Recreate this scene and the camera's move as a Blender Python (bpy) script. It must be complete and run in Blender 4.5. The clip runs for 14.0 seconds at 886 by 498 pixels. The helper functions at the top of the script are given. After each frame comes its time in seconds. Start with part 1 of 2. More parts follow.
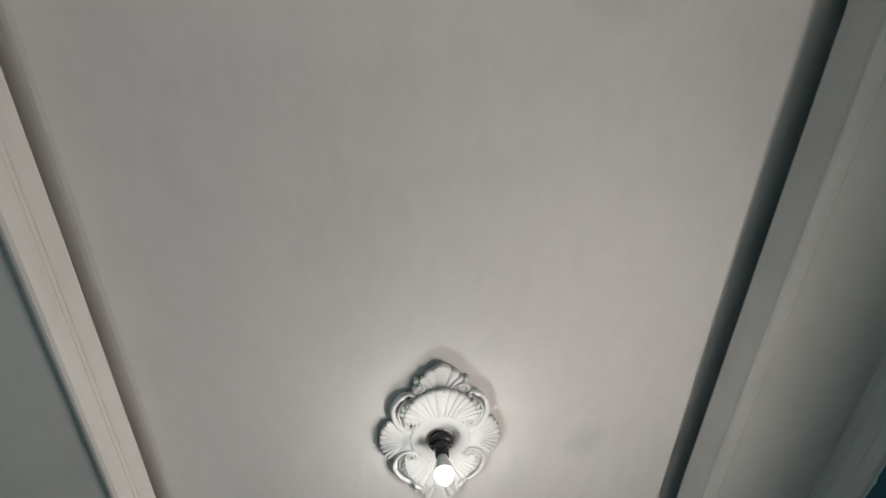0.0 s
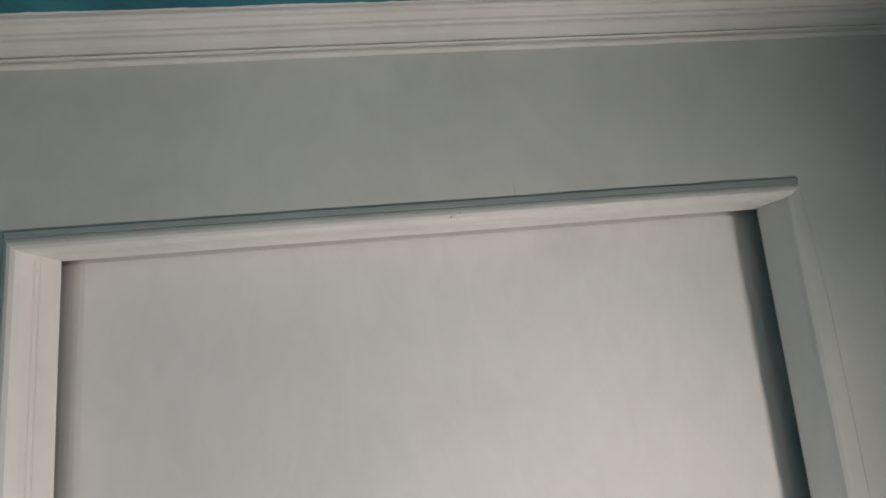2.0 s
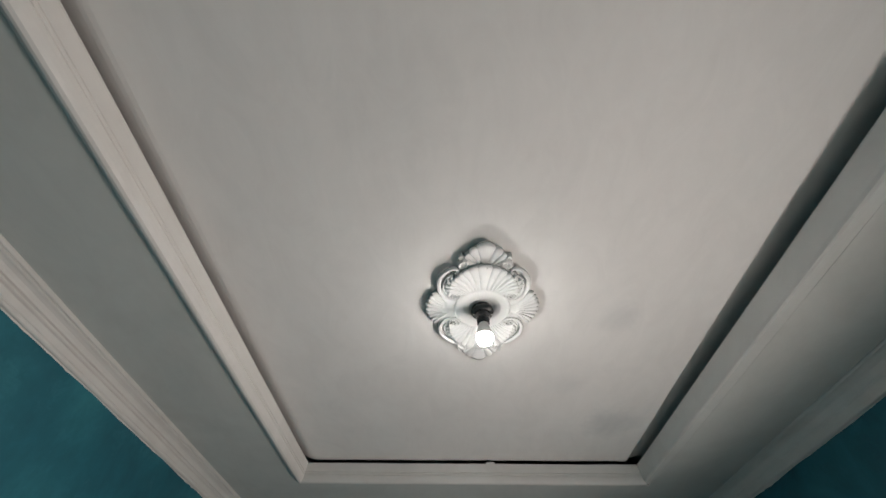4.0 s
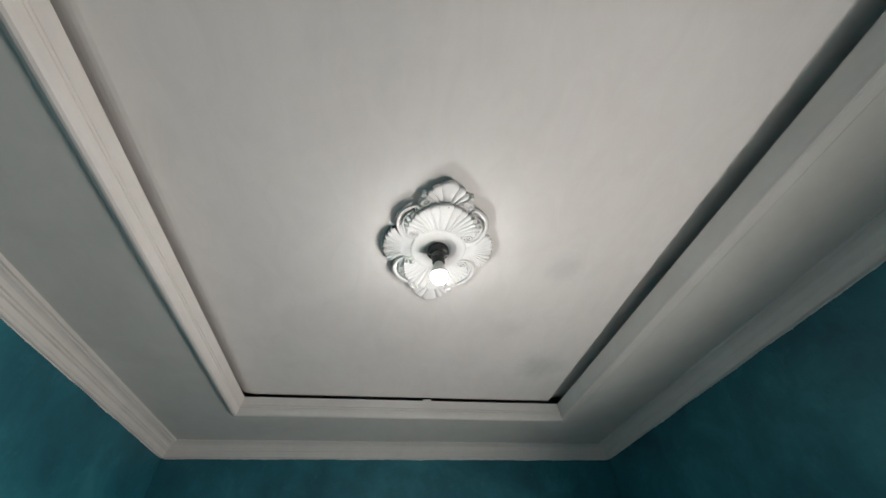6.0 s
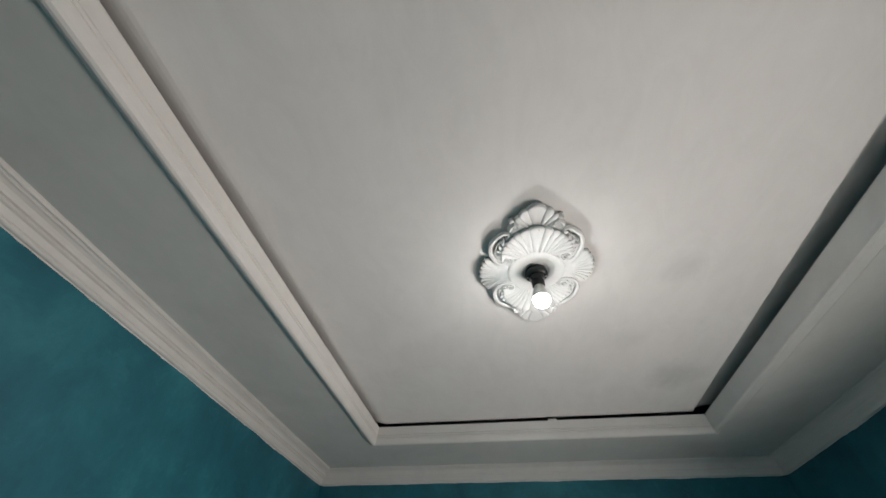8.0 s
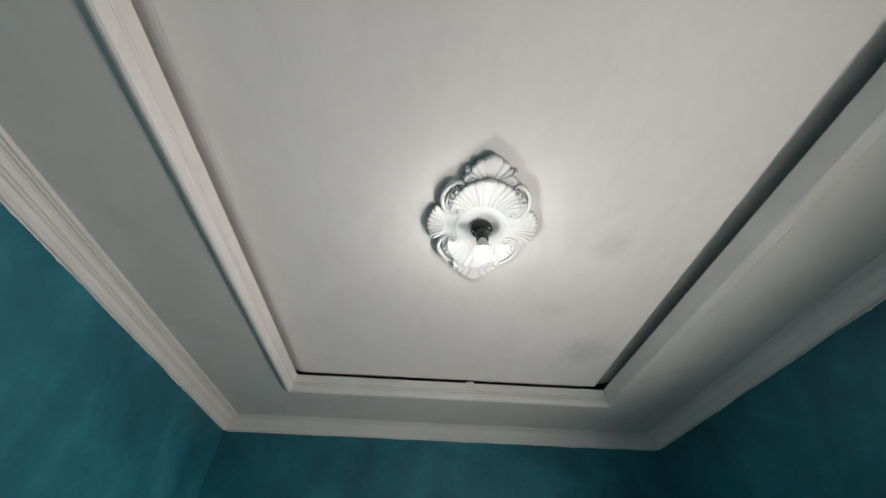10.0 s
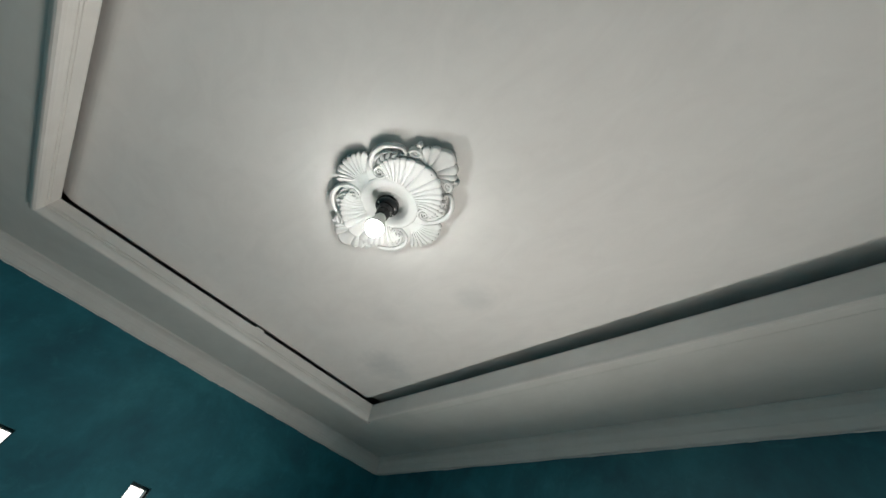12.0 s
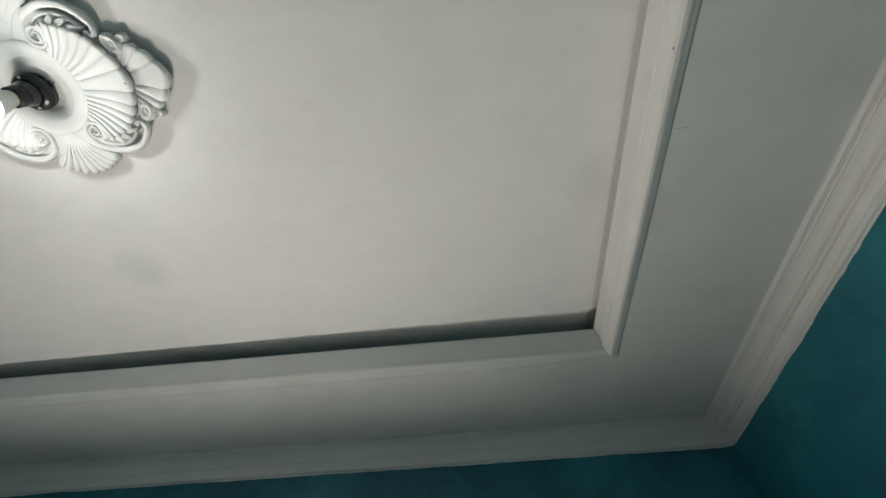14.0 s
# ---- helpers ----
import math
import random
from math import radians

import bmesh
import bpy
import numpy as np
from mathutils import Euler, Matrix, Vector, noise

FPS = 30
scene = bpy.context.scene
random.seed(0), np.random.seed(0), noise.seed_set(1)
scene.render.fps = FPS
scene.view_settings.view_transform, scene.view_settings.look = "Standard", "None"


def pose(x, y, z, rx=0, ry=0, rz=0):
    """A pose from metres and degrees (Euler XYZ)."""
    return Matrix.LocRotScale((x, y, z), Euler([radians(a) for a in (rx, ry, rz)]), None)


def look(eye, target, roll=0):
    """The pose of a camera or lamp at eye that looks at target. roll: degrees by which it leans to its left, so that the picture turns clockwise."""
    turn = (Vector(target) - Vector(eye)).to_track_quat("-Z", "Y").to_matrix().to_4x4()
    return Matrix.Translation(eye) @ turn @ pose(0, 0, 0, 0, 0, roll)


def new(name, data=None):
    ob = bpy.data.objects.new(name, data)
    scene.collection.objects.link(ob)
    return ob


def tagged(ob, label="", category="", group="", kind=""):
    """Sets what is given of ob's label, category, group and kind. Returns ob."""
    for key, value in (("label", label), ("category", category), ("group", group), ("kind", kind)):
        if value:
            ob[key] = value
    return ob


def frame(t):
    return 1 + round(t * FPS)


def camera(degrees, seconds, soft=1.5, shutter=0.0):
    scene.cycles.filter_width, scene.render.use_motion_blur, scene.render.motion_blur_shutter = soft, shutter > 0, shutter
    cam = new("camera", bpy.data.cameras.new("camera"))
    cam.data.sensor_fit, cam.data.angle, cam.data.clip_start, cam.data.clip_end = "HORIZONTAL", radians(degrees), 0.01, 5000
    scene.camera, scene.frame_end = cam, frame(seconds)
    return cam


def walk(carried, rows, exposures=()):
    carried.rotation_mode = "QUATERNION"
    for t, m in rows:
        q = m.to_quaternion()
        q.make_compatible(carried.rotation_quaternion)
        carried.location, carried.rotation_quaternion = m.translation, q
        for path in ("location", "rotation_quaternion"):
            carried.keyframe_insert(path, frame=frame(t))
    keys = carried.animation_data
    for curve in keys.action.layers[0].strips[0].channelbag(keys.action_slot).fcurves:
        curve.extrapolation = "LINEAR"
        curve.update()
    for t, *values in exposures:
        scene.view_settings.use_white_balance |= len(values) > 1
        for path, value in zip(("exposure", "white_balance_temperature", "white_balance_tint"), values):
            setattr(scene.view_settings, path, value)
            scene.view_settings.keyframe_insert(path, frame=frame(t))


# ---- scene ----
cam = camera(98.6, 14.0)
PATH = [
    (0, -0.105, -1.087, 1.783, 158.77, 5.30, -1.19),
    (0.5, -0.112, -1.111, 1.771, 170.23, 5.88, 0.31),
    (1, -0.099, -1.158, 1.759, 176.49, 4.90, 3.03),
    (1.5, 0.011, -1.198, 1.726, 183.38, 1.56, 3.32),
    (2, -0.043, -1.213, 1.721, 187.35, 3.40, 4.92),
    (2.5, -0.093, -1.272, 1.719, 187.45, 5.03, 6.19),
    (3, -0.109, -1.160, 1.743, 170.15, 3.33, 4.09),
    (3.5, -0.119, -1.119, 1.788, 151.18, 0.03, 2.65),
    (3.7, -0.116, -1.076, 1.796, 145.53, -0.41, 1.81),
    (5.8, -0.167, -1.033, 1.713, 134.90, 0.50, -2.55),
    (6, -0.170, -1.008, 1.747, 135.15, 2.30, -8.37),
    (6.5, -0.147, -0.949, 1.798, 135.04, 5.38, -25.55),
    (6.8, -0.152, -0.959, 1.781, 134.85, 5.82, -25.21),
    (7, -0.132, -1.007, 1.757, 134.05, 3.42, -13.17),
    (7.5, -0.138, -1.073, 1.797, 134.23, 0.07, 14.95),
    (8, -0.160, -1.068, 1.791, 136.68, -1.28, 8.81),
    (8.2, -0.168, -1.063, 1.729, 139.85, -0.64, -0.79),
    (10.5, -0.189, -0.960, 1.694, 133.03, -0.86, -4.08),
    (11, -0.176, -0.957, 1.764, 132.63, 0.58, -3.06),
    (11.3, -0.298, -0.893, 1.670, 132.43, -6.30, -18.11),
    (11.5, -0.281, -0.875, 1.783, 132.36, -9.49, -25.97),
    (12, -0.244, -0.854, 1.759, 137.90, -13.55, -45.64),
    (12.3, -0.290, -0.836, 1.725, 138.45, -8.12, -54.19),
    (12.5, -0.204, -0.900, 1.730, 142.16, -12.33, -61.95),
    (13, -0.235, -0.902, 1.808, 142.28, -5.94, -77.73),
    (13.2, -0.165, -0.931, 1.809, 142.19, -4.29, -79.65),
    (13.5, -0.110, -0.922, 1.807, 143.44, -0.32, -85.42),
    (14, -0.103, -0.949, 1.810, 145.29, 0.83, -83.93),
]
EXPOSURES = [(0, -0.10, 6500, 10), (0.5, -0.05, 6500, 10), (1, 0.09, 6500, 10), (2, 0.37, 6500, 11), (2.5, 0.37, 6500, 11), (3, 0.18, 6500, 12), (3.5, -0.08, 6500, 11), (6, 0.10, 6400, 9), (8, 0.04, 6380, 9),
             (10.5, 0.22, 6300, 7), (11, 0.18, 6300, 5), (12, 0.07, 6350, 4), (13, 0.04, 6380, 3), (14, 0.09, 6400, 3)]
walk(cam, [(t, pose(*place)) for t, *place in PATH], EXPOSURES)

# ---- plan, in metres ----
TRAY_X, TRAY_F, TRAY_B = 0.95, 1.285, -1.385     # inner edge of the tray opening
WALL_X, WALL_F, WALL_B = 1.526, 1.874, -1.954    # inner faces of the walls
LIP, SOFFIT, PANEL, TOP = 2.75, 2.684, 2.775, 2.98
EAST = 0.26                                      # thickness of the east wall
SLITS = (-1.123, -0.466, 0.184, 0.838)           # centres of the slit windows in the north wall
SLIT_W, SLIT_LOW, SLIT_HIGH = 0.098, 0.95, 2.02
WIN_Y0, WIN_Y1, WIN_LOW, WIN_HIGH = -0.35, 0.65, 0.40, 1.42   # window opening in the east wall

# ---- world, daylight and exposure ----
world = bpy.data.worlds.new("world")
scene.world = world
world.use_nodes = True
wn = world.node_tree.nodes
sky = wn.new("ShaderNodeTexSky")
sky.sky_type, sky.sun_disc = "NISHITA", False
sky.sun_elevation, sky.sun_rotation = radians(35), radians(150)
wn["Background"].inputs["Strength"].default_value = 0.12
world.node_tree.links.new(sky.outputs["Color"], wn["Background"].inputs["Color"])

BULB = 166.0
lamp = bpy.data.lights.new("window_daylight", "AREA")
lamp.shape, lamp.size, lamp.size_y, lamp.energy = "RECTANGLE", 0.6, 0.66, 45.0
lamp.color = (1.0, 0.89, 0.82)
new("window_daylight", lamp).matrix_world = look((WALL_X + 0.19, (WIN_Y0 + WIN_Y1) / 2, 0.96), (0.0, -0.70, 1.40))


# ---- materials ----
def material(name, rough=0.6, metal=0.0):
    mat = bpy.data.materials.new(name)
    mat.use_nodes = True
    bsdf = mat.node_tree.nodes["Principled BSDF"]
    bsdf.inputs["Roughness"].default_value, bsdf.inputs["Metallic"].default_value = rough, metal
    return mat, mat.node_tree.nodes, mat.node_tree.links, bsdf


def noise_node(nodes, links, scale, detail=6.0, rough=0.55, distortion=0.0, stretch=(1, 1, 1)):
    co = nodes.new("ShaderNodeNewGeometry")
    mp = nodes.new("ShaderNodeMapping")
    mp.inputs["Scale"].default_value = stretch
    links.new(co.outputs["Position"], mp.inputs["Vector"])
    tex = nodes.new("ShaderNodeTexNoise")
    for key, value in (("Scale", scale), ("Detail", detail), ("Roughness", rough), ("Distortion", distortion)):
        tex.inputs[key].default_value = value
    links.new(mp.outputs["Vector"], tex.inputs["Vector"])
    return tex


def ramp(nodes, links, source, stops):
    r = nodes.new("ShaderNodeValToRGB")
    el = r.color_ramp.elements
    while len(el) < len(stops):
        el.new(0.5)
    for k, (at, colour) in enumerate(stops):
        el[k].position, el[k].color = at, (*colour, 1)
    links.new(source, r.inputs["Fac"])
    return r


def mix(nodes, links, factor, a, b, mode="MIX"):
    m = nodes.new("ShaderNodeMix")
    m.data_type, m.blend_type = "RGBA", mode
    for socket, value in ((m.inputs["Factor"], factor), (m.inputs["A"], a), (m.inputs["B"], b)):
        if isinstance(value, bpy.types.NodeSocket):
            links.new(value, socket)
        else:
            socket.default_value = value if isinstance(value, float) else (*value, 1)
    return m.outputs["Result"]


def add_bump(nodes, links, bsdf, layers):
    last = None
    for tex, strength, dist in layers:
        b = nodes.new("ShaderNodeBump")
        b.inputs["Strength"].default_value, b.inputs["Distance"].default_value = strength, dist
        links.new(tex.outputs["Fac"], b.inputs["Height"])
        if last:
            links.new(last.outputs["Normal"], b.inputs["Normal"])
        last = b
    links.new(last.outputs["Normal"], bsdf.inputs["Normal"])


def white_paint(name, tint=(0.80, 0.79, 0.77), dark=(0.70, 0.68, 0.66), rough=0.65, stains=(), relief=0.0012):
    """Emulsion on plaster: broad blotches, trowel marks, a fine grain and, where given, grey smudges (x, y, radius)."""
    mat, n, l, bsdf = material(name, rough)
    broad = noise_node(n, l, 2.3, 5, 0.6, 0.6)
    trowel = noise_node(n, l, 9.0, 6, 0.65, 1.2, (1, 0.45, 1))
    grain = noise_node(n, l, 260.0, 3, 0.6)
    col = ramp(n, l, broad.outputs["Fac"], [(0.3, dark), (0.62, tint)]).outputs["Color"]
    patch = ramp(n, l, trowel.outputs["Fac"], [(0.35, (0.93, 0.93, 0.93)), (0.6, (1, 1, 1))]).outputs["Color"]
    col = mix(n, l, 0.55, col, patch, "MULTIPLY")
    for x, y, radius, depth in stains:
        co = n.new("ShaderNodeNewGeometry")
        mp = n.new("ShaderNodeMapping")
        mp.inputs["Location"].default_value = (-x / radius, -y / radius, 0)
        mp.inputs["Scale"].default_value = (1 / radius, 1 / radius, 0)
        l.new(co.outputs["Position"], mp.inputs["Vector"])
        warp = noise_node(n, l, 14.0, 4, 0.6)
        add = n.new("ShaderNodeVectorMath")
        add.operation = "ADD"
        l.new(mp.outputs["Vector"], add.inputs[0])
        off = n.new("ShaderNodeVectorMath")
        off.operation = "SUBTRACT"
        off.inputs[1].default_value = (0.5, 0.5, 0.5)
        l.new(warp.outputs["Color"], off.inputs[0])
        l.new(off.outputs["Vector"], add.inputs[1])
        ball = n.new("ShaderNodeTexGradient")
        ball.gradient_type = "SPHERICAL"
        l.new(add.outputs["Vector"], ball.inputs["Vector"])
        mask = ramp(n, l, ball.outputs["Fac"], [(0.0, (1, 1, 1)), (0.75, (1 - depth, 1 - depth * 0.9, 1 - depth * 0.85))]).outputs["Color"]
        col = mix(n, l, 1.0, col, mask, "MULTIPLY")
    l.new(col, bsdf.inputs["Base Color"])
    add_bump(n, l, bsdf, [(trowel, 0.5, relief), (grain, 0.35, 0.0004)])
    return mat


def teal_wash(name):
    """Teal distemper rubbed on by hand: cloudy patches of lighter and darker teal over a rough plaster."""
    mat, n, l, bsdf = material(name, 0.55)
    cloud = noise_node(n, l, 2.6, 7, 0.62, 0.3)
    blot = noise_node(n, l, 8.0, 6, 0.7, 0.5)
    brush = noise_node(n, l, 45.0, 4, 0.6, 0.4, (1, 1, 0.6))
    col = ramp(n, l, cloud.outputs["Fac"], [(0.3, (0.010, 0.096, 0.135)), (0.5, (0.016, 0.147, 0.195)), (0.72, (0.038, 0.238, 0.288))]).outputs["Color"]
    pale = ramp(n, l, blot.outputs["Fac"], [(0.56, (0, 0, 0)), (0.78, (0.38, 0.38, 0.38))]).outputs["Color"]
    col = mix(n, l, pale, col, (0.066, 0.285, 0.335))
    streak = ramp(n, l, brush.outputs["Fac"], [(0.3, (0.82, 0.84, 0.86)), (0.65, (1, 1, 1))]).outputs["Color"]
    col = mix(n, l, 0.3, col, streak, "MULTIPLY")
    l.new(col, bsdf.inputs["Base Color"])
    add_bump(n, l, bsdf, [(blot, 0.3, 0.002), (brush, 0.3, 0.0008)])
    return mat


def plain(name, colour, rough=0.5, metal=0.0, vary=0.12, scale=30.0):
    mat, n, l, bsdf = material(name, rough, metal)
    tex = noise_node(n, l, scale, 5)
    lo = tuple(c * (1 - vary) for c in colour)
    hi = tuple(min(1, c * (1 + vary)) for c in colour)
    l.new(ramp(n, l, tex.outputs["Fac"], [(0.35, lo), (0.65, hi)]).outputs["Color"], bsdf.inputs["Base Color"])
    return mat


def glowing(name, colour, strength):
    mat, n, l, bsdf = material(name, 0.4)
    bsdf.inputs["Base Color"].default_value = (0.9, 0.9, 0.9, 1)
    bsdf.inputs["Emission Color"].default_value = (*colour, 1)
    bsdf.inputs["Emission Strength"].default_value = strength
    return mat


PANEL_MAT = white_paint("panel_paint", (0.90, 0.88, 0.86), (0.865, 0.843, 0.823), stains=((0.70, 0.86, 0.17, 0.17), (0.53, 0.06, 0.11, 0.10), (0.40, 0.50, 0.11, 0.06), (0.39, -1.33, 0.10, 0.10), (-0.25, -0.75, 0.2, 0.05)))
# white like the trim, its weaker teal-tinged light put into the colour
SOFFIT_MAT = white_paint("border_paint_shaded", (0.66, 0.67, 0.645), (0.59, 0.60, 0.575))
TRIM_MAT = white_paint("trim_paint", (0.75, 0.735, 0.71), (0.68, 0.66, 0.63), 0.55, relief=0.0003)
PLASTER_MAT = white_paint("plaster", (0.80, 0.80, 0.79), (0.76, 0.76, 0.75), 0.7, relief=0.0006)
TEAL_MAT = teal_wash("teal_distemper")
FLOOR_MAT = plain("cement_floor", (0.46, 0.43, 0.40), 0.7, 0, 0.2, 6)
BLACK_MAT = plain("black_bakelite", (0.026, 0.028, 0.030), 0.24)
NECK_MAT = plain("bulb_neck_plastic", (0.75, 0.74, 0.70), 0.4, 0, 0.03)
GLOW_MAT = glowing("lit_bulb", (1.0, 0.985, 0.955), BULB)
CRACK_MAT = plain("dark_crack", (0.22, 0.22, 0.20), 0.9)
DARK_MAT = plain("bare_board", (0.16, 0.14, 0.12), 0.9, 0, 0.3, 12)
GLASS_FRAME_MAT = plain("dark_frame_paint", (0.02, 0.05, 0.055), 0.5)


# ---- building helpers ----
def mesh_of(name, verts, faces, mat, smooth=False):
    me = bpy.data.meshes.new(name)
    me.from_pydata([tuple(v) for v in verts], [], [tuple(f) for f in faces])
    bm = bmesh.new()
    bm.from_mesh(me)
    bmesh.ops.recalc_face_normals(bm, faces=bm.faces)
    bm.to_mesh(me)
    bm.free()
    me.materials.append(mat)
    if smooth:
        for p in me.polygons:
            p.use_smooth = True
    return me


def thing(name, me, label="", category="", group="", kind=""):
    return tagged(new(name, me), label, category, group, kind)


def part(name, me, parent, label=""):
    ob = new(name, me)
    ob.parent = parent
    return tagged(ob, label)


def box_data(x0, y0, z0, x1, y1, z1):
    v = [(x, y, z) for z in (z0, z1) for y in (y0, y1) for x in (x0, x1)]
    f = [(0, 2, 3, 1), (4, 5, 7, 6), (0, 1, 5, 4), (2, 6, 7, 3), (0, 4, 6, 2), (1, 3, 7, 5)]
    return v, f


def box(name, x0, y0, z0, x1, y1, z1, mat, bevel=0.0):
    me = mesh_of(name, *box_data(x0, y0, z0, x1, y1, z1), mat)
    if bevel:
        bm = bmesh.new()
        bm.from_mesh(me)
        bmesh.ops.bevel(bm, geom=list(bm.edges), offset=bevel, segments=2, affect="EDGES")
        bm.to_mesh(me)
        bm.free()
    return me


def lathe(name, profile, mat, steps=48, smooth=True):
    """A turned shape about z from (radius, z) pairs."""
    verts, faces = [], []
    for r, z in profile:
        verts += [(r * math.cos(2 * math.pi * k / steps), r * math.sin(2 * math.pi * k / steps), z) for k in range(steps)]
    for j in range(len(profile) - 1):
        for k in range(steps):
            a, b = j * steps + k, j * steps + (k + 1) % steps
            faces.append((a, b, b + steps, a + steps))
    return mesh_of(name, verts, faces, mat, smooth)


def run_of_trim(name, rect, profile, side, outward, mat, wobble=0.0006, steps=70, ends=None):
    """One mitred length of moulding along a side of rect (x0, y0, x1, y1). profile: closed loop of (distance from rect, z)."""
    x0, y0, x1, y1 = rect
    sign = 1 if outward else -1
    verts, faces = [], []
    for k in range(steps + 1):
        f = k / steps
        blend = min(1, 8 * min(f, 1 - f)) if ends else 1
        for j, (u, z) in enumerate(profile):
            if blend < 1:
                u, z = u * blend + ends[j][0] * (1 - blend), z * blend + ends[j][1] * (1 - blend)
            d = sign * u
            ax, bx, ay, by = x0 - d, x1 + d, y0 - d, y1 + d
            if side == "north":
                p = Vector((ax + (bx - ax) * f, by, z))
            elif side == "south":
                p = Vector((ax + (bx - ax) * f, ay, z))
            elif side == "west":
                p = Vector((ax, ay + (by - ay) * f, z))
            else:
                p = Vector((bx, ay + (by - ay) * f, z))
            if 0 < k < steps:
                p += 0.25 * wobble * noise.noise_vector(Vector((p.x * 7, p.y * 7, 0)))
                p += 2.5 * wobble * noise.noise_vector(Vector((p.x * 1.6, p.y * 1.6, 3)))
            verts.append(p)
    n = len(profile)
    for k in range(steps):
        for j in range(n):
            a, b = k * n + j, k * n + (j + 1) % n
            faces.append((a, b, b + n, a + n))
    faces.append(tuple(range(n)))
    faces.append(tuple(range(steps * n, steps * n + n)))
    return mesh_of(name, verts, faces, mat)


def wall_with_holes(name, length, height, thick, holes, mat):
    """A wall standing on x = 0..length, y = 0..thick, with through holes (x0, z0, x1, z1)."""
    xs = sorted({0, length, *[h[0] for h in holes], *[h[2] for h in holes]})
    zs = sorted({0, height, *[h[1] for h in holes], *[h[3] for h in holes]})
    solid = {}
    for i in range(len(xs) - 1):
        for j in range(len(zs) - 1):
            cx, cz = (xs[i] + xs[i + 1]) / 2, (zs[j] + zs[j + 1]) / 2
            solid[i, j] = not any(h[0] < cx < h[2] and h[1] < cz < h[3] for h in holes)
    bm = bmesh.new()
    made = {}

    def vert(i, j, back):
        if (i, j, back) not in made:
            made[i, j, back] = bm.verts.new((xs[i], thick if back else 0, zs[j]))
        return made[i, j, back]

    for (i, j), full in solid.items():
        if not full:
            continue
        for back in (0, 1):
            bm.faces.new([vert(*q, back) for q in ((i, j), (i + 1, j), (i + 1, j + 1), (i, j + 1))])
        for (di, dj), (a, b) in {(-1, 0): ((i, j), (i, j + 1)), (1, 0): ((i + 1, j), (i + 1, j + 1)), (0, -1): ((i, j), (i + 1, j)), (0, 1): ((i, j + 1), (i + 1, j + 1))}.items():
            if not solid.get((i + di, j + dj), False):
                bm.faces.new([vert(*a, 0), vert(*b, 0), vert(*b, 1), vert(*a, 1)])
    bmesh.ops.recalc_face_normals(bm, faces=bm.faces)
    me = bpy.data.meshes.new(name)
    bm.to_mesh(me)
    bm.free()
    me.materials.append(mat)
    return me


# ---- the large structure ----
THICK = 0.16
floor_me = box("floor", -WALL_X - THICK, WALL_B - THICK, -0.1, WALL_X + EAST, WALL_F + THICK, 0, FLOOR_MAT)
thing("floor", floor_me, "bare grey cement floor of the room", "floor", kind="structure")

width, depth = 2 * WALL_X, WALL_F - WALL_B
holes = [(x + WALL_X + THICK - SLIT_W / 2, SLIT_LOW, x + WALL_X + THICK + SLIT_W / 2, SLIT_HIGH) for x in SLITS]
north = thing("wall_north", wall_with_holes("wall_north", width + 2 * THICK, TOP, THICK, holes, TEAL_MAT),
              "cloudy dark teal painted wall with narrow slit windows", "wall", kind="structure")
north.matrix_world = pose(-WALL_X - THICK, WALL_F, 0)
south = thing("wall_south", wall_with_holes("wall_south", width + 2 * THICK, TOP, THICK, [], TEAL_MAT),
              "cloudy bright teal painted wall below the white cornice", "wall", kind="structure")
south.matrix_world = pose(-WALL_X - THICK, WALL_B - THICK, 0)
for name, x, thick, gaps in (("wall_west", -WALL_X, THICK, []), ("wall_east", WALL_X + EAST, EAST, [(WIN_Y0 - WALL_B, WIN_LOW, WIN_Y1 - WALL_B, WIN_HIGH)])):
    ob = thing(name, wall_with_holes(name, depth, TOP, thick, gaps, TEAL_MAT),
               "cloudy teal painted wall with hand-rubbed lighter patches", "wall", kind="structure")
    ob.matrix_world = pose(x, WALL_B, 0, 0, 0, 90)

# slab over the whole room
thing("ceiling_slab", box("ceiling_slab", -WALL_X - THICK, WALL_B - THICK, TOP, WALL_X + EAST, WALL_F + THICK, TOP + 0.12, SOFFIT_MAT),
      "bare slab hidden above the ceiling panel", "ceiling", kind="structure")


def border_mesh():
    """The flat dropped border round the tray, a ring with its own thickness."""
    d = 0.05
    o = (-WALL_X, WALL_B, WALL_X, WALL_F)
    i = (-TRAY_X - d, TRAY_B - d, TRAY_X + d, TRAY_F + d)
    verts, faces = [], []
    for z in (SOFFIT, SOFFIT + 0.04):
        for r in (o, i):
            verts += [(r[0], r[1], z), (r[2], r[1], z), (r[2], r[3], z), (r[0], r[3], z)]
    for k in range(4):
        m = (k + 1) % 4
        faces += [(k, m, 4 + m, 4 + k), (8 + k, 8 + m, 12 + m, 12 + k), (4 + k, 4 + m, 12 + m, 12 + k), (k, m, 8 + m, 8 + k)]
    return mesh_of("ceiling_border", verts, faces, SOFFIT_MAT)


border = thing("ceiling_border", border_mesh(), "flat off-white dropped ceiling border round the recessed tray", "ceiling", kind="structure")


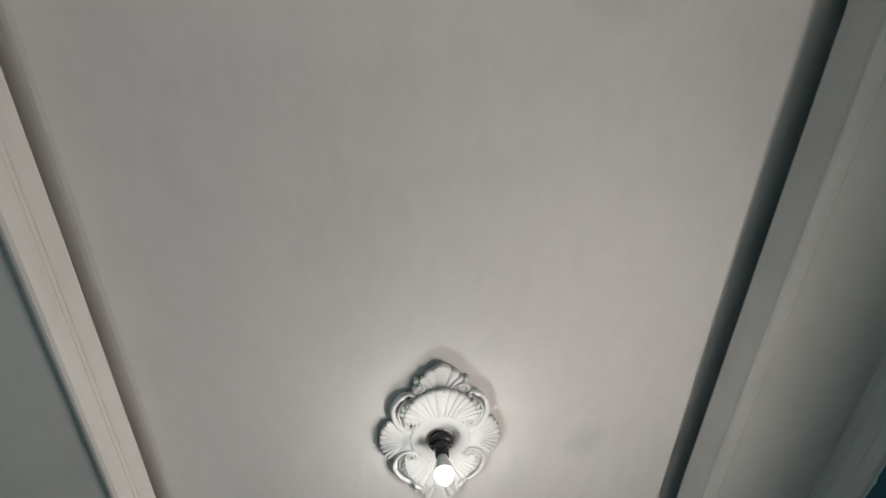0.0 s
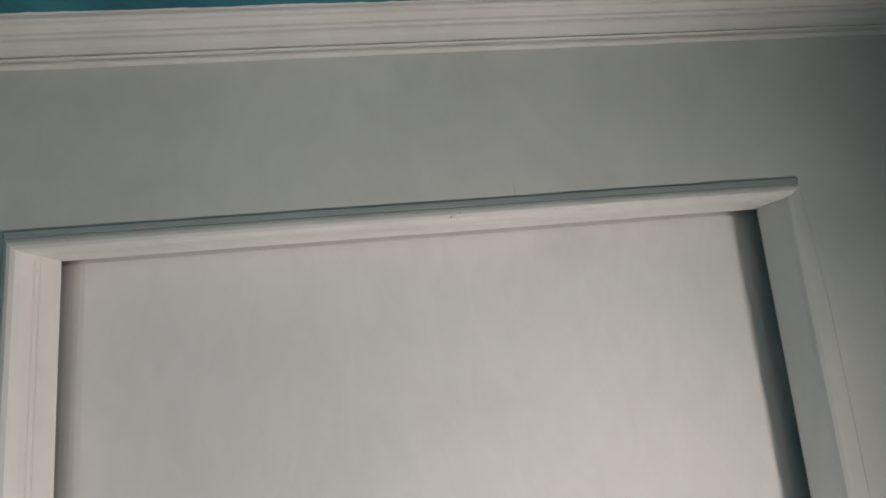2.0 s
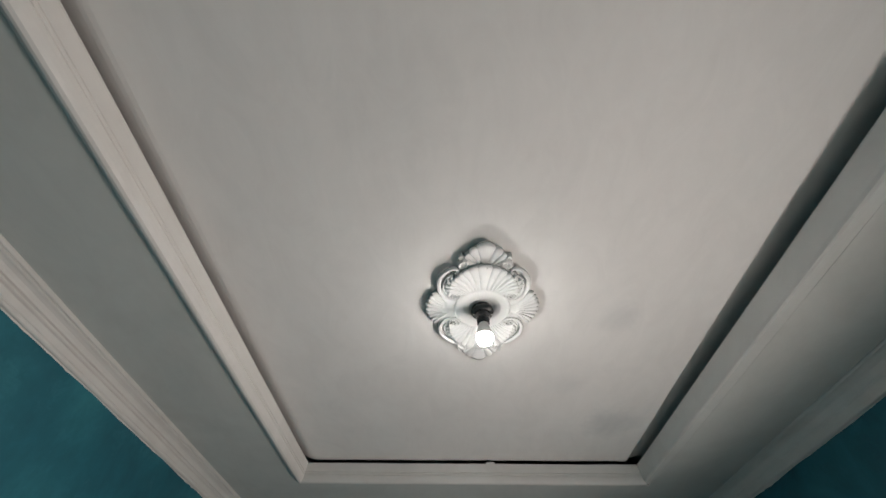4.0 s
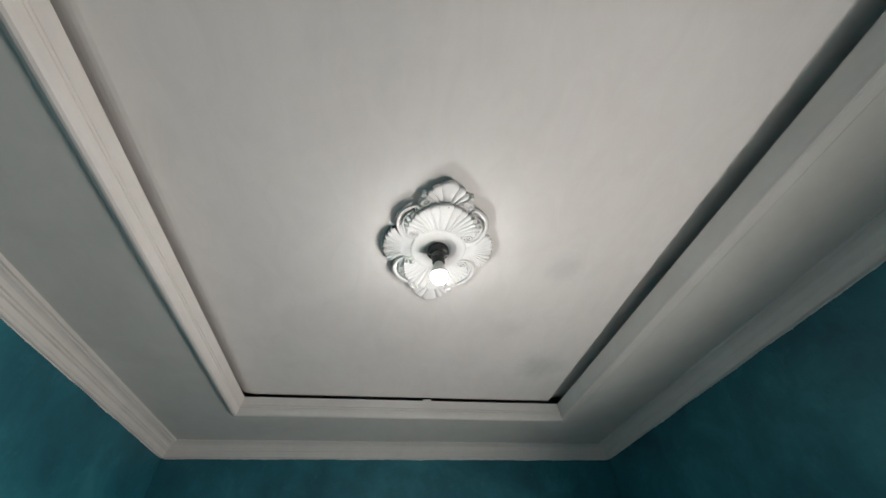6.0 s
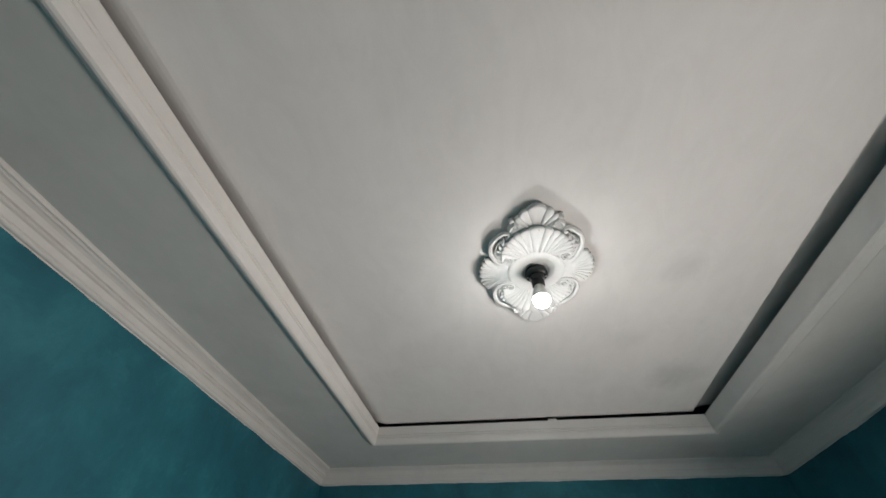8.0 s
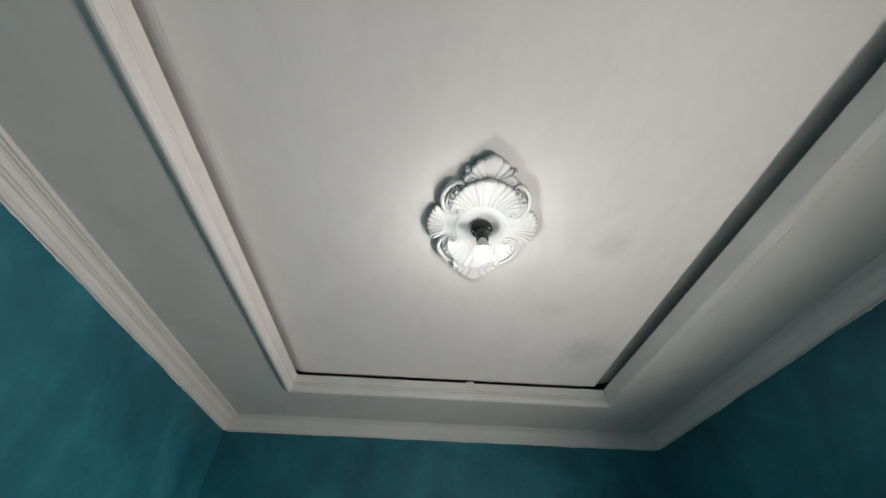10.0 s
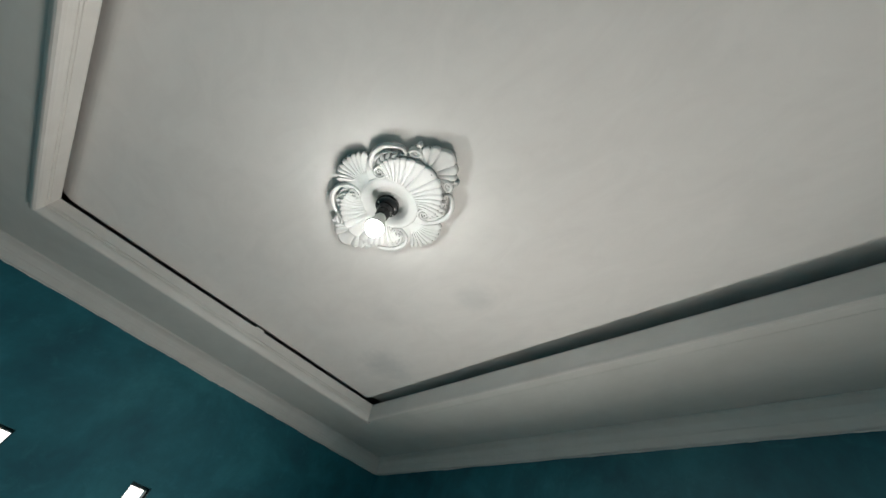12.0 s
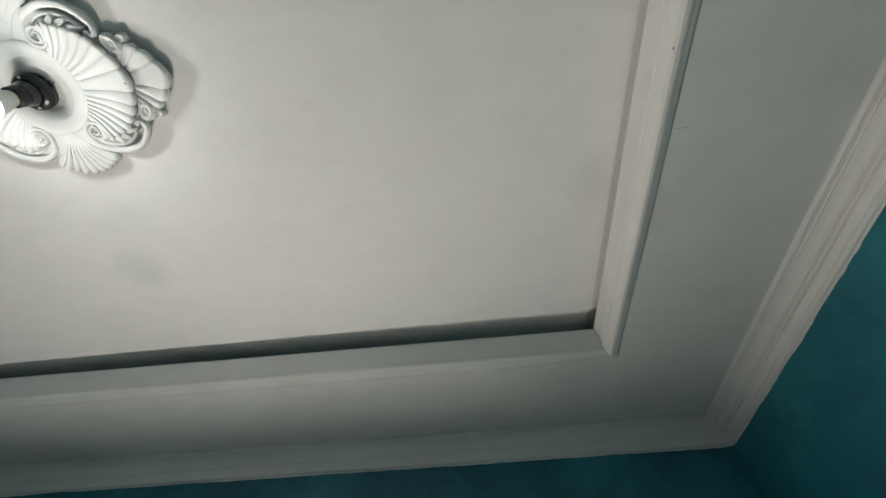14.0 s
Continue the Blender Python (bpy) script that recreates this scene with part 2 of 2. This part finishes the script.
def panel_mesh():
    """The raised middle panel: nearly flat, its edges turning up into the gap behind the lip; a crisp fold on the east side."""
    x0, x1, y0, y1 = -1.06, 1.06, TRAY_B - 0.1, TRAY_F + 0.11
    nx, ny = 130, 160

    def fold_at(y):
        return 0.879 + 0.009 * y

    def height(x, y):
        z = PANEL + 0.0011 * noise.noise(Vector((x * 2.2, y * 2.2, 0))) + 0.0004 * noise.noise(Vector((x * 9, y * 9, 4)))
        for inside, reach, rise in ((-0.908 - x, 0.12, 0.045), (y - 1.292, 0.08, 0.045), (-1.372 - y, 0.08, 0.045)):
            if inside > 0:
                z += rise * min(1.0, inside / reach) ** 1.7
        return z

    fy = [y0 + (y1 - y0) * k / ny for k in range(ny + 1)]
    cols = nx + 13
    verts = []
    for y in fy:
        fold = fold_at(y)
        for k in range(nx + 1):
            x = x0 + (fold - x0) * k / nx
            verts.append((x, y, height(x, y)))
        for k in range(12):
            x = fold + 0.003 + (x1 - fold) * k / 11
            verts.append((x, y, height(fold, y) + 0.019 + 0.022 * k / 11))
    faces = [(r * cols + c, r * cols + c + 1, (r + 1) * cols + c + 1, (r + 1) * cols + c) for r in range(ny) for c in range(cols - 1)]
    me = mesh_of("ceiling", verts, faces, PANEL_MAT)
    bm = bmesh.new()
    bm.from_mesh(me)
    bmesh.ops.solidify(bm, geom=list(bm.faces), thickness=0.012)
    bm.to_mesh(me)
    bm.free()
    return me


ceiling = thing("ceiling", panel_mesh(), "smooth off-white plastered tray ceiling panel with faint smudges", "ceiling", kind="structure")
if min(v.co.z for v in ceiling.data.vertices) < PANEL - 0.008:
    ceiling.location.z += 0.012

# ---- cornice at the walls ----
CORNICE = [(-0.004, 2.597), (0.012, 2.597), (0.016, 2.600), (0.017, 2.605), (0.015, 2.608), (0.012, 2.609), (0.012, 2.611), (0.017, 2.613), (0.021, 2.620), (0.024, 2.630),
           (0.0185, 2.631), (0.0185, 2.634), (0.027, 2.636), (0.030, 2.639), (0.030, 2.642), (0.0245, 2.644), (0.0245, 2.646), (0.034, 2.648), (0.036, 2.656),
           (0.041, 2.664), (0.049, 2.670), (0.059, 2.676), (0.060, 2.668), (0.065, 2.665), (0.068, 2.668), (0.069, 2.677), (0.072, 2.678), (0.073, 2.671),
           (0.079, 2.672), (0.083, 2.678), (0.083, 2.690), (-0.004, 2.690)]
# the lengths over the slit windows and the east wall are choked with plaster and paint
CORNICE_SOFT = [(-0.004, 2.597), (0.013, 2.597), (0.017, 2.601), (0.0175, 2.612), (0.0215, 2.628), (0.0225, 2.632), (0.0275, 2.637), (0.0290, 2.644), (0.036, 2.656),
                (0.041, 2.664), (0.049, 2.670), (0.059, 2.6755), (0.065, 2.6725), (0.071, 2.6745), (0.077, 2.6745), (0.083, 2.680), (0.083, 2.690), (-0.004, 2.690)]
ROOM = (-WALL_X, WALL_B, WALL_X, WALL_F)


def paint_edge(side):
    """The uneven hem of white paint where the cornice was cut in over the teal."""
    random.seed(sum(map(ord, side)))
    along = (-WALL_X + 0.02, WALL_X - 0.02) if side in ("north", "south") else (WALL_B + 0.02, WALL_F - 0.02)
    steps, verts, faces = 240, [], []
    for k in range(steps + 1):
        a = along[0] + (along[1] - along[0]) * k / steps
        drop = 0.0040 + 0.0045 * noise.noise(Vector((a * 5, len(side), 0))) + 0.0050 * max(0, noise.noise(Vector((a * 26, len(side), 7))))
        drop += 0.006 * max(0, noise.noise(Vector((a * 3.1, len(side) * 3, 11))) - 0.35)
        for z in (2.598, 2.597 - max(0.0004, drop)):
            for off in (0.0, 0.0016):
                verts.append({"north": (a, WALL_F - off, z), "south": (a, WALL_B + off, z), "west": (-WALL_X + off, a, z), "east": (WALL_X - off, a, z)}[side])
    for k in range(steps):
        b = 4 * k
        faces += [(b + 1, b + 3, b + 7, b + 5), (b + 2, b + 3, b + 7, b + 6)]
    return mesh_of("paint_edge", verts, faces, TRIM_MAT)


for side in ("north", "south", "west", "east"):
    run = thing("cornice", run_of_trim("cornice", ROOM, CORNICE_SOFT if side in ("north", "east") else CORNICE, side, False, TRIM_MAT),
                "off-white moulded plaster cornice between teal wall and ceiling", "cornice", "cornice lengths round the room", "structure")
    part("paint_edge", paint_edge(side), run, "uneven hem of white paint")

# ---- moulded frame round the tray ----
FRAME = [(0.0, 2.750), (0.002, 2.746), (0.007, 2.712), (0.0075, 2.706), (0.0112, 2.7045), (0.0112, 2.7025), (0.0085, 2.701), (0.0093, 2.694), (0.0127, 2.6925), (0.0127, 2.6905),
         (0.0100, 2.688), (0.0110, 2.676), (0.0145, 2.665), (0.020, 2.6565), (0.028, 2.6525), (0.036, 2.653), (0.044, 2.657), (0.049, 2.664),
         (0.054, 2.6655), (0.057, 2.669), (0.061, 2.671), (0.067, 2.676), (0.068, 2.690), (0.075, 2.72), (0.055, 2.750)]
TRAY = (-TRAY_X, TRAY_B, TRAY_X, TRAY_F)
# on the east side the plaster runs out softly on to the border
FRAME_EAST = [(0.0, 2.750), (0.002, 2.746), (0.0044, 2.730), (0.0062, 2.716), (0.0070, 2.710), (0.0076, 2.705), (0.0081, 2.701), (0.0086, 2.697), (0.0090, 2.694), (0.0095, 2.690), (0.0099, 2.687), (0.0110, 2.676), (0.0145, 2.666)] + [(0.022, 2.6605), (0.034, 2.6600), (0.060, 2.6622), (0.0665, 2.6630), (0.0678, 2.6618), (0.090, 2.6632), (0.160, 2.6662), (0.250, 2.6708), (0.360, 2.6775), (0.470, 2.6845)] + FRAME[23:]
ENDS_EAST = [(u, z + 0.026 * min(1, max(0, u - 0.03) / 0.05)) for u, z in FRAME_EAST]
frames = {}
for side in ("north", "south", "west", "east"):
    frames[side] = thing("tray_frame", run_of_trim("tray_frame", TRAY, FRAME_EAST if side == "east" else FRAME, side, True, TRIM_MAT, 0.0007, 70, ENDS_EAST if side == "east" else FRAME),
                         "off-white moulded plaster frame edging the recessed ceiling tray", "moulding", "frame lengths round the tray", "structure")
# below its inner face the east length takes the border's shade-toned white
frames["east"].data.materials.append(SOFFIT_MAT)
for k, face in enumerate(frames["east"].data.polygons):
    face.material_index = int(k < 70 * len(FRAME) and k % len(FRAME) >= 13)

# ---- rose, lamp holder and bulb ----
ROSE_Y = -0.020


def flutes(u, lobes, power=1.25):
    """Rounded ridges between narrow grooves over u = -1..1, the middle one the broadest."""
    return np.abs(np.cos(np.pi * lobes * np.clip(np.abs(u), 0, 1) ** power / 2))


def step(a, b, v):
    v = np.clip((v - a) / (b - a), 0, 1)
    return v * v * (3 - 2 * v)


def sheet(name, xs, ys, depths, thick, mat):
    """A closed relief: a grid of places with its depth below the ceiling, backed by the same grid, thick metres higher."""
    rows, cols = xs.shape
    front = np.stack([xs, ys, -depths], -1).reshape(-1, 3)
    rear = np.stack([xs, ys, -np.maximum(depths - thick, 0.003)], -1).reshape(-1, 3)
    n, faces = rows * cols, []
    for r in range(rows - 1):
        for c in range(cols - 1):
            q = (r * cols + c, r * cols + c + 1, (r + 1) * cols + c + 1, (r + 1) * cols + c)
            faces += [q, tuple(k + n for k in reversed(q))]
    rim = [*range(cols), *(r * cols + cols - 1 for r in range(1, rows)), *((rows - 1) * cols + c for c in range(cols - 2, -1, -1)), *(r * cols for r in range(rows - 2, 0, -1))]
    faces += [(rim[k], rim[(k + 1) % len(rim)], rim[(k + 1) % len(rim)] + n, rim[k] + n) for k in range(len(rim))]
    return mesh_of(name, np.concatenate([front, rear]).tolist(), faces, mat, True)


def fan(name, pivot, face, near, far, half, lobes, power, depth, fade, spread=0.82, thick=0.011, notch=0.007):
    """A fluted fan about a pivot. far(u) is its reach and depth(u, s) its relief, for u = -1..1 across and s = 0..1 outwards."""
    u, s = np.meshgrid(np.linspace(-1, 1, 30 * lobes + 1), np.linspace(0, 1, 44), indexing="ij")
    ridge = flutes(u, lobes, power) ** 0.55
    reach = far(u) - notch * (1 - ridge)
    r = near + (reach - near) * s
    phi = radians(face) + u * half * (spread + (1 - spread) * s ** 1.5)
    d = depth(u, s) + 0.0062 * ridge * step(*fade, s) * (0.55 + 0.45 * step(1.0, 0.8, np.abs(u))) - 0.0035 * step(0.93, 1.0, s) ** 2
    return sheet(name, pivot[0] + r * np.cos(phi), pivot[1] + r * np.sin(phi), d, thick, PLASTER_MAT)


def smooth_line(points, steps=14):
    """A Catmull-Rom line through points (x, y, width, depth)."""
    p = [np.array(q) for q in points]
    p = [2 * p[0] - p[1], *p, 2 * p[-1] - p[-2]]
    line = []
    for k in range(1, len(p) - 2):
        for j in range(steps):
            t = j / steps
            line.append(0.5 * (2 * p[k] + (p[k + 1] - p[k - 1]) * t + (2 * p[k - 1] - 5 * p[k] + 4 * p[k + 1] - p[k + 2]) * t * t + (3 * p[k] - p[k - 1] - 3 * p[k + 1] + p[k + 2]) * t ** 3))
    return np.array(line + [p[-2]])


def moulded_strip(name, line, sx, sy):
    """A rounded strip of plaster laid along line (x, y, half width, depth), mirrored by sx and sy."""
    along = np.gradient(line[:, :2], axis=0)
    along /= np.linalg.norm(along, axis=1)[:, None] + 1e-9
    across = np.stack([-along[:, 1], along[:, 0]], 1)
    section = [(-1.0, -0.013), (-1.0, -0.006), (-0.82, -0.0022), (-0.4, 0.0), (-0.08, -0.0006), (0.3, -0.0004), (0.75, -0.0028), (1.0, -0.007), (1.0, -0.013)]
    verts, faces, n = [], [], len(section)
    for (x, y, w, d), (ax, ay) in zip(line, across):
        for q, dz in section:
            verts.append((sx * (x + ax * q * w), sy * (y + ay * q * w), -max(0.003, d + dz * (0.55 + 70 * w))))
    for k in range(len(line) - 1):
        faces += [(k * n + j, k * n + (j + 1) % n, (k + 1) * n + (j + 1) % n, (k + 1) * n + j) for j in range(n)]
    faces += [tuple(range(n)), tuple(range((len(line) - 1) * n, len(line) * n))]
    return mesh_of(name, verts, faces, PLASTER_MAT, True)


def scroll_line():
    """A volute by the dish that winds out into a C and closes in a small hook beside the end fan."""
    pts = []
    for k in range(17):
        a, f = radians(-90 - 45 * (16 - k)), k / 16
        r = 0.0035 + 0.0205 * f ** 0.9
        pts.append((0.103 + r * math.cos(a), 0.073 + r * math.sin(a), 0.0022 + 0.0020 * f, 0.034 - 0.003 * f))
    pts += [(0.132, 0.057, 0.0050, 0.0290), (0.150, 0.083, 0.0064, 0.027), (0.157, 0.115, 0.0082, 0.0255), (0.150, 0.151, 0.0080, 0.0255), (0.129, 0.179, 0.0074, 0.027), (0.107, 0.194, 0.0062, 0.028),
            (0.093, 0.191, 0.0050, 0.029), (0.092, 0.180, 0.0042, 0.029), (0.101, 0.176, 0.0032, 0.028)]
    return smooth_line(pts, 7)


def inner_line():
    """The thinner rib that follows the scroll on its hollow side."""
    return smooth_line([(0.126, 0.075, 0.0018, 0.025), (0.136, 0.093, 0.0028, 0.0255), (0.1395, 0.114, 0.0034, 0.0255), (0.133, 0.139, 0.0034, 0.0255), (0.119, 0.158, 0.0028, 0.0255), (0.109, 0.166, 0.0018, 0.025)], 9)


def lump(name, x, y, long, wide, turn, depth, high, dimple, sx, sy):
    """A small leaf or egg of plaster, hollowed along the middle where dimple is given."""
    u, v = np.meshgrid(np.linspace(0.02, 1, 9), np.linspace(0, 2 * np.pi, 25), indexing="ij")
    taper = 1 - 0.35 * np.cos(v) * (dimple < 0.5)
    px, py = u * np.cos(v) * long, u * np.sin(v) * wide * taper
    d = depth + high * np.sqrt(np.clip(1 - u * u, 0, 1)) - dimple * high * step(0.72, 0.25, u)
    c, s = math.cos(radians(turn)), math.sin(radians(turn))
    return sheet(name, sx * (x + px * c - py * s), sy * (y + px * s + py * c), d, 0.02, PLASTER_MAT)


def rose_ground():
    """The plain bed under the ornament: thick at the dish, thinning to an undercut edge."""
    th = np.linspace(0, 2 * np.pi, 241)
    corner = np.radians([0, 18, 36, 47, 58, 68, 76, 90])
    reach = np.array([0.176, 0.168, 0.182, 0.188, 0.196, 0.214, 0.246, 0.270])
    folded = np.arccos(np.clip(np.abs(np.cos(th)), 0, 1))
    rim = np.interp(folded, corner, reach)
    rings = [(0.050, 0, 0.0010), (0.050, 0, 0.0200), (0.100, 0, 0.0210), (0.60, 1, 0.0215), (0.80, 1, 0.0212), (0.95, 1, 0.0175), (0.985, 1, 0.0140), (0.985, 1, 0.0080), (0.90, 1, 0.0050), (0.84, 1, 0.0010)]
    verts, faces, n = [], [], len(th) - 1
    for r, scaled, d in rings:
        verts += [((r * rim[k] if scaled else r) * math.cos(th[k]), (r * rim[k] if scaled else r) * math.sin(th[k]), -d) for k in range(n)]
    m = len(rings)
    for j in range(m):
        for k in range(n):
            faces.append((j * n + k, j * n + (k + 1) % n, (j + 1) % m * n + (k + 1) % n, (j + 1) % m * n + k))
    return mesh_of("bed", verts, faces, PLASTER_MAT, True)


rose = tagged(new("ceiling_rose"), "white plaster ceiling rose with fluted shells and scrolls", "ceiling rose")
rose.matrix_world = pose(-0.002, ROSE_Y, PANEL)
part("bed", rose_ground(), rose)
for sx, turn in ((1, 0), (-1, 180)):
    part("side_fan", fan("side_fan", (sx * 0.068, 0), turn, 0.022, lambda u: 0.140 - 0.004 * np.abs(u) ** 2, 0.68, 9, 1.1,
                         lambda u, s: 0.0245 - 0.004 * s ** 1.5 - 0.002 * u * u, (0.30, 0.55), 0.55, 0.011, 0.016), rose, "small fluted fan with scalloped edge")
for end, turn in ((1, 90), (-1, 270)):
    part("end_fan", fan("end_fan", (0, end * 0.172), turn, 0.012, lambda u: 0.134 - 0.050 * np.abs(u) ** 1.2, 1.16, 9, 1.5,
                        lambda u, s: 0.0165 + 0.0055 * s - 0.002 * u * u, (0.18, 0.45), 0.85, 0.011, 0.011), rose, "fluted fan with a broad middle lobe")
    part("shell", fan("shell", (0, 0), turn, 0.088, lambda u: 0.222 - 0.072 * np.abs(u) ** 1.6, 0.98, 17, 1.35,
                      lambda u, s: 0.0220 + 0.0110 * s ** 1.2 - 0.003 * step(0.9, 1.0, np.abs(u)), (0.0, 0.16), 0.80, 0.010, 0.007), rose, "fluted scallop shell")
for sx in (-1, 1):
    for sy in (-1, 1):
        scroll = part("scroll", moulded_strip("scroll", scroll_line(), sx, sy), rose, "curled plaster scroll")
        part("rib", moulded_strip("rib", inner_line(), sx, sy), scroll)
        for x, y, long, wide, turn in ((0.120, 0.099, 0.016, 0.0095, 20), (0.126, 0.118, 0.016, 0.0095, 40), (0.121, 0.138, 0.016, 0.0090, 65), (0.108, 0.155, 0.015, 0.0085, 95)):
            part("leaf", lump("leaf", x, y, long, wide, turn, 0.0220, 0.0115, 0.2, sx, sy), scroll)
        part("egg", lump("egg", 0.072, 0.216, 0.0250, 0.0165, -38, 0.018, 0.0160, 0.75, sx, sy), rose, "hollowed oval knob")
        part("egg", lump("egg", 0.081, 0.240, 0.0115, 0.0085, -60, 0.014, 0.0130, 0.45, sx, sy), rose)
dish = part("dish", lathe("dish", [(0.0, -0.001), (0.0, -0.0080), (0.044, -0.0080), (0.050, -0.0098), (0.056, -0.0150), (0.061, -0.0178), (0.070, -0.0205), (0.082, -0.0238), (0.091, -0.0256), (0.098, -0.0258),
                                   (0.103, -0.0235), (0.104, -0.012), (0.060, -0.001)], PLASTER_MAT, 72), rose, "smooth round dished middle")
dish.location.y = 0.002
part("screw_hole", lump("screw_hole", 0.006, -0.212, 0.0030, 0.0030, 0, 0.0375, 0.001, 0, 1, 1), rose, "small nail head in the shell").data.materials[0] = CRACK_MAT

holder = tagged(new("lamp_holder"), "black bakelite lamp holder fixed to the ceiling rose", "lamp holder")
holder.matrix_world = pose(0, -0.005, PANEL - 0.020)
part("flange", lathe("flange", [(0.0, 0.0105), (0.039, 0.0105), (0.040, 0.0), (0.0415, -0.004), (0.040, -0.011), (0.036, -0.015), (0.028, -0.019), (0.0, -0.020)], BLACK_MAT), holder)
part("socket", lathe("socket", [(0.0, -0.018), (0.030, -0.018), (0.027, -0.026), (0.0235, -0.034), (0.0225, -0.040), (0.0235, -0.041), (0.0235, -0.045),
                                (0.0225, -0.046), (0.0225, -0.060), (0.0205, -0.062), (0.0, -0.062)], BLACK_MAT), holder)
for sx in (-1, 1):
    screw = part("screw", lathe("screw", [(0.0, -0.0155), (0.0032, -0.0155), (0.0030, -0.0175), (0.0, -0.018)], NECK_MAT, 12), holder, "small bright screw head")
    screw.location.x = sx * 0.033

bulb = tagged(new("light_bulb"), "lit white bulb hanging from the black holder", "light bulb")
bulb.matrix_world = pose(0, -0.005, PANEL - 0.020 - 0.0625)
part("neck", lathe("neck", [(0.0, 0.0), (0.0165, 0.0), (0.0175, -0.004), (0.0200, -0.014), (0.0240, -0.028), (0.0278, -0.044), (0.0290, -0.050), (0.0294, -0.0550), (0.0, -0.0550)], NECK_MAT), bulb, "off-white plastic neck")
globe = [(0.0290, -0.0552), (0.0294, -0.0565)] + [(0.0295 * math.cos(radians(a)), -0.060 + 0.0295 * math.sin(radians(a))) for a in range(0, -89, -8)]
part("globe", lathe("globe", globe + [(0.0001, -0.0895)], GLOW_MAT, 32), bulb, "glowing frosted globe")

# ---- slit windows ----
for k, x in enumerate(SLITS):
    win = tagged(new(f"window_{k + 1}"), "narrow bright slit window sunk in the teal wall", "window", "slit windows in the teal wall", "structure")
    win.matrix_world = pose(x, WALL_F + 0.035, 0)
    h = SLIT_W / 2
    for nm, b in (("frame_stile", (-h, 0, SLIT_LOW, -h + 0.008, 0.03, SLIT_HIGH)), ("frame_stile", (h - 0.008, 0, SLIT_LOW, h, 0.03, SLIT_HIGH)),
                  ("frame_head", (-h + 0.008, 0, SLIT_HIGH - 0.012, h - 0.008, 0.03, SLIT_HIGH)), ("frame_sill", (-h + 0.008, 0, SLIT_LOW, h - 0.008, 0.03, SLIT_LOW + 0.02))):
        part(nm, box(nm, *b, GLASS_FRAME_MAT, 0.001), win)


east_win = tagged(new("window_5"), "plain painted window frame in the teal wall", "window", kind="structure")
east_win.matrix_world = pose(WALL_X + EAST - 0.05, 0, 0)
for nm, b in (("frame_stile", (0, WIN_Y0, WIN_LOW, 0.05, WIN_Y0 + 0.045, WIN_HIGH)), ("frame_stile", (0, WIN_Y1 - 0.045, WIN_LOW, 0.05, WIN_Y1, WIN_HIGH)),
              ("frame_head", (0, WIN_Y0 + 0.045, WIN_HIGH - 0.045, 0.05, WIN_Y1 - 0.045, WIN_HIGH)), ("frame_sill", (0, WIN_Y0 + 0.045, WIN_LOW, 0.05, WIN_Y1 - 0.045, WIN_LOW + 0.045))):
    part(nm, box(nm, *b, GLASS_FRAME_MAT, 0.002), east_win)


def backdrop_mat():
    """Plain bright daylight distance with soft pale blotches."""
    mat, n, l, bsdf = material("daylight_distance", 1.0)
    tex = noise_node(n, l, 2.6, 4, 0.6, 1.0)
    col = ramp(n, l, tex.outputs["Fac"], [(0.35, (0.95, 0.74, 0.62)), (0.5, (1, 0.96, 0.93)), (0.65, (0.85, 0.85, 0.66))])
    l.new(col.outputs["Color"], bsdf.inputs["Emission Color"])
    bsdf.inputs["Emission Strength"].default_value = 1.15
    return mat


thing("backdrop", box("backdrop", -12, 8, -1, 12, 8.1, 12, backdrop_mat()), "bright pale daylight distance beyond the slit windows", "backdrop", kind="structure")
thing("ground", box("ground", -60, -60, -0.30, 60, 60, -0.11, plain("earth", (0.25, 0.22, 0.18), 0.9, 0, 0.2, 2)), "pale earth ground outside the room", "ground", kind="structure")

# ---- small marks ----
part("clip", box("clip", 0.085, TRAY_F + 0.002, LIP - 0.006, 0.135, TRAY_F + 0.02, LIP + 0.012, TRIM_MAT, 0.002), frames["north"], "small daub of white plaster")


def chip(size, mat, seed):
    """A small knocked spot: a lumpy flattened pebble of filler."""
    bm = bmesh.new()
    bmesh.ops.create_icosphere(bm, subdivisions=2, radius=size)
    for v in bm.verts:
        v.co *= 1 + 0.35 * noise.noise(v.co / size * 1.3 + Vector((seed, 0, 0)))
        v.co.z *= 0.35
    me = bpy.data.meshes.new("chip")
    bm.to_mesh(me)
    bm.free()
    me.materials.append(mat)
    return me


# hairline crack and nail spots by the south side of the tray
part("crack", box("crack", 0.2259, -1.496, SOFFIT - 0.0004, 0.2267, -1.466, SOFFIT + 0.001, CRACK_MAT), border, "fine dark hairline crack")
for x, y, z, size, mat, seed, owner in ((0.060, TRAY_B - 0.026, 2.6535, 0.0055, PLASTER_MAT, 1, frames["south"]), (0.072, TRAY_B - 0.030, 2.6535, 0.0030, CRACK_MAT, 2, frames["south"]),
                                        (0.050, TRAY_B - 0.022, 2.6550, 0.0025, CRACK_MAT, 3, frames["south"]), (-0.86, TRAY_B - 0.028, 2.6530, 0.0035, PLASTER_MAT, 4, frames["south"]),
                                        (1.015, -1.262, SOFFIT, 0.0035, PLASTER_MAT, 5, border), (1.019, -1.259, SOFFIT, 0.0018, CRACK_MAT, 6, border)):
    spot = part("nail_spot", chip(size, mat, seed), owner, "filled nail spot")
    spot.matrix_world = pose(x, y, z)
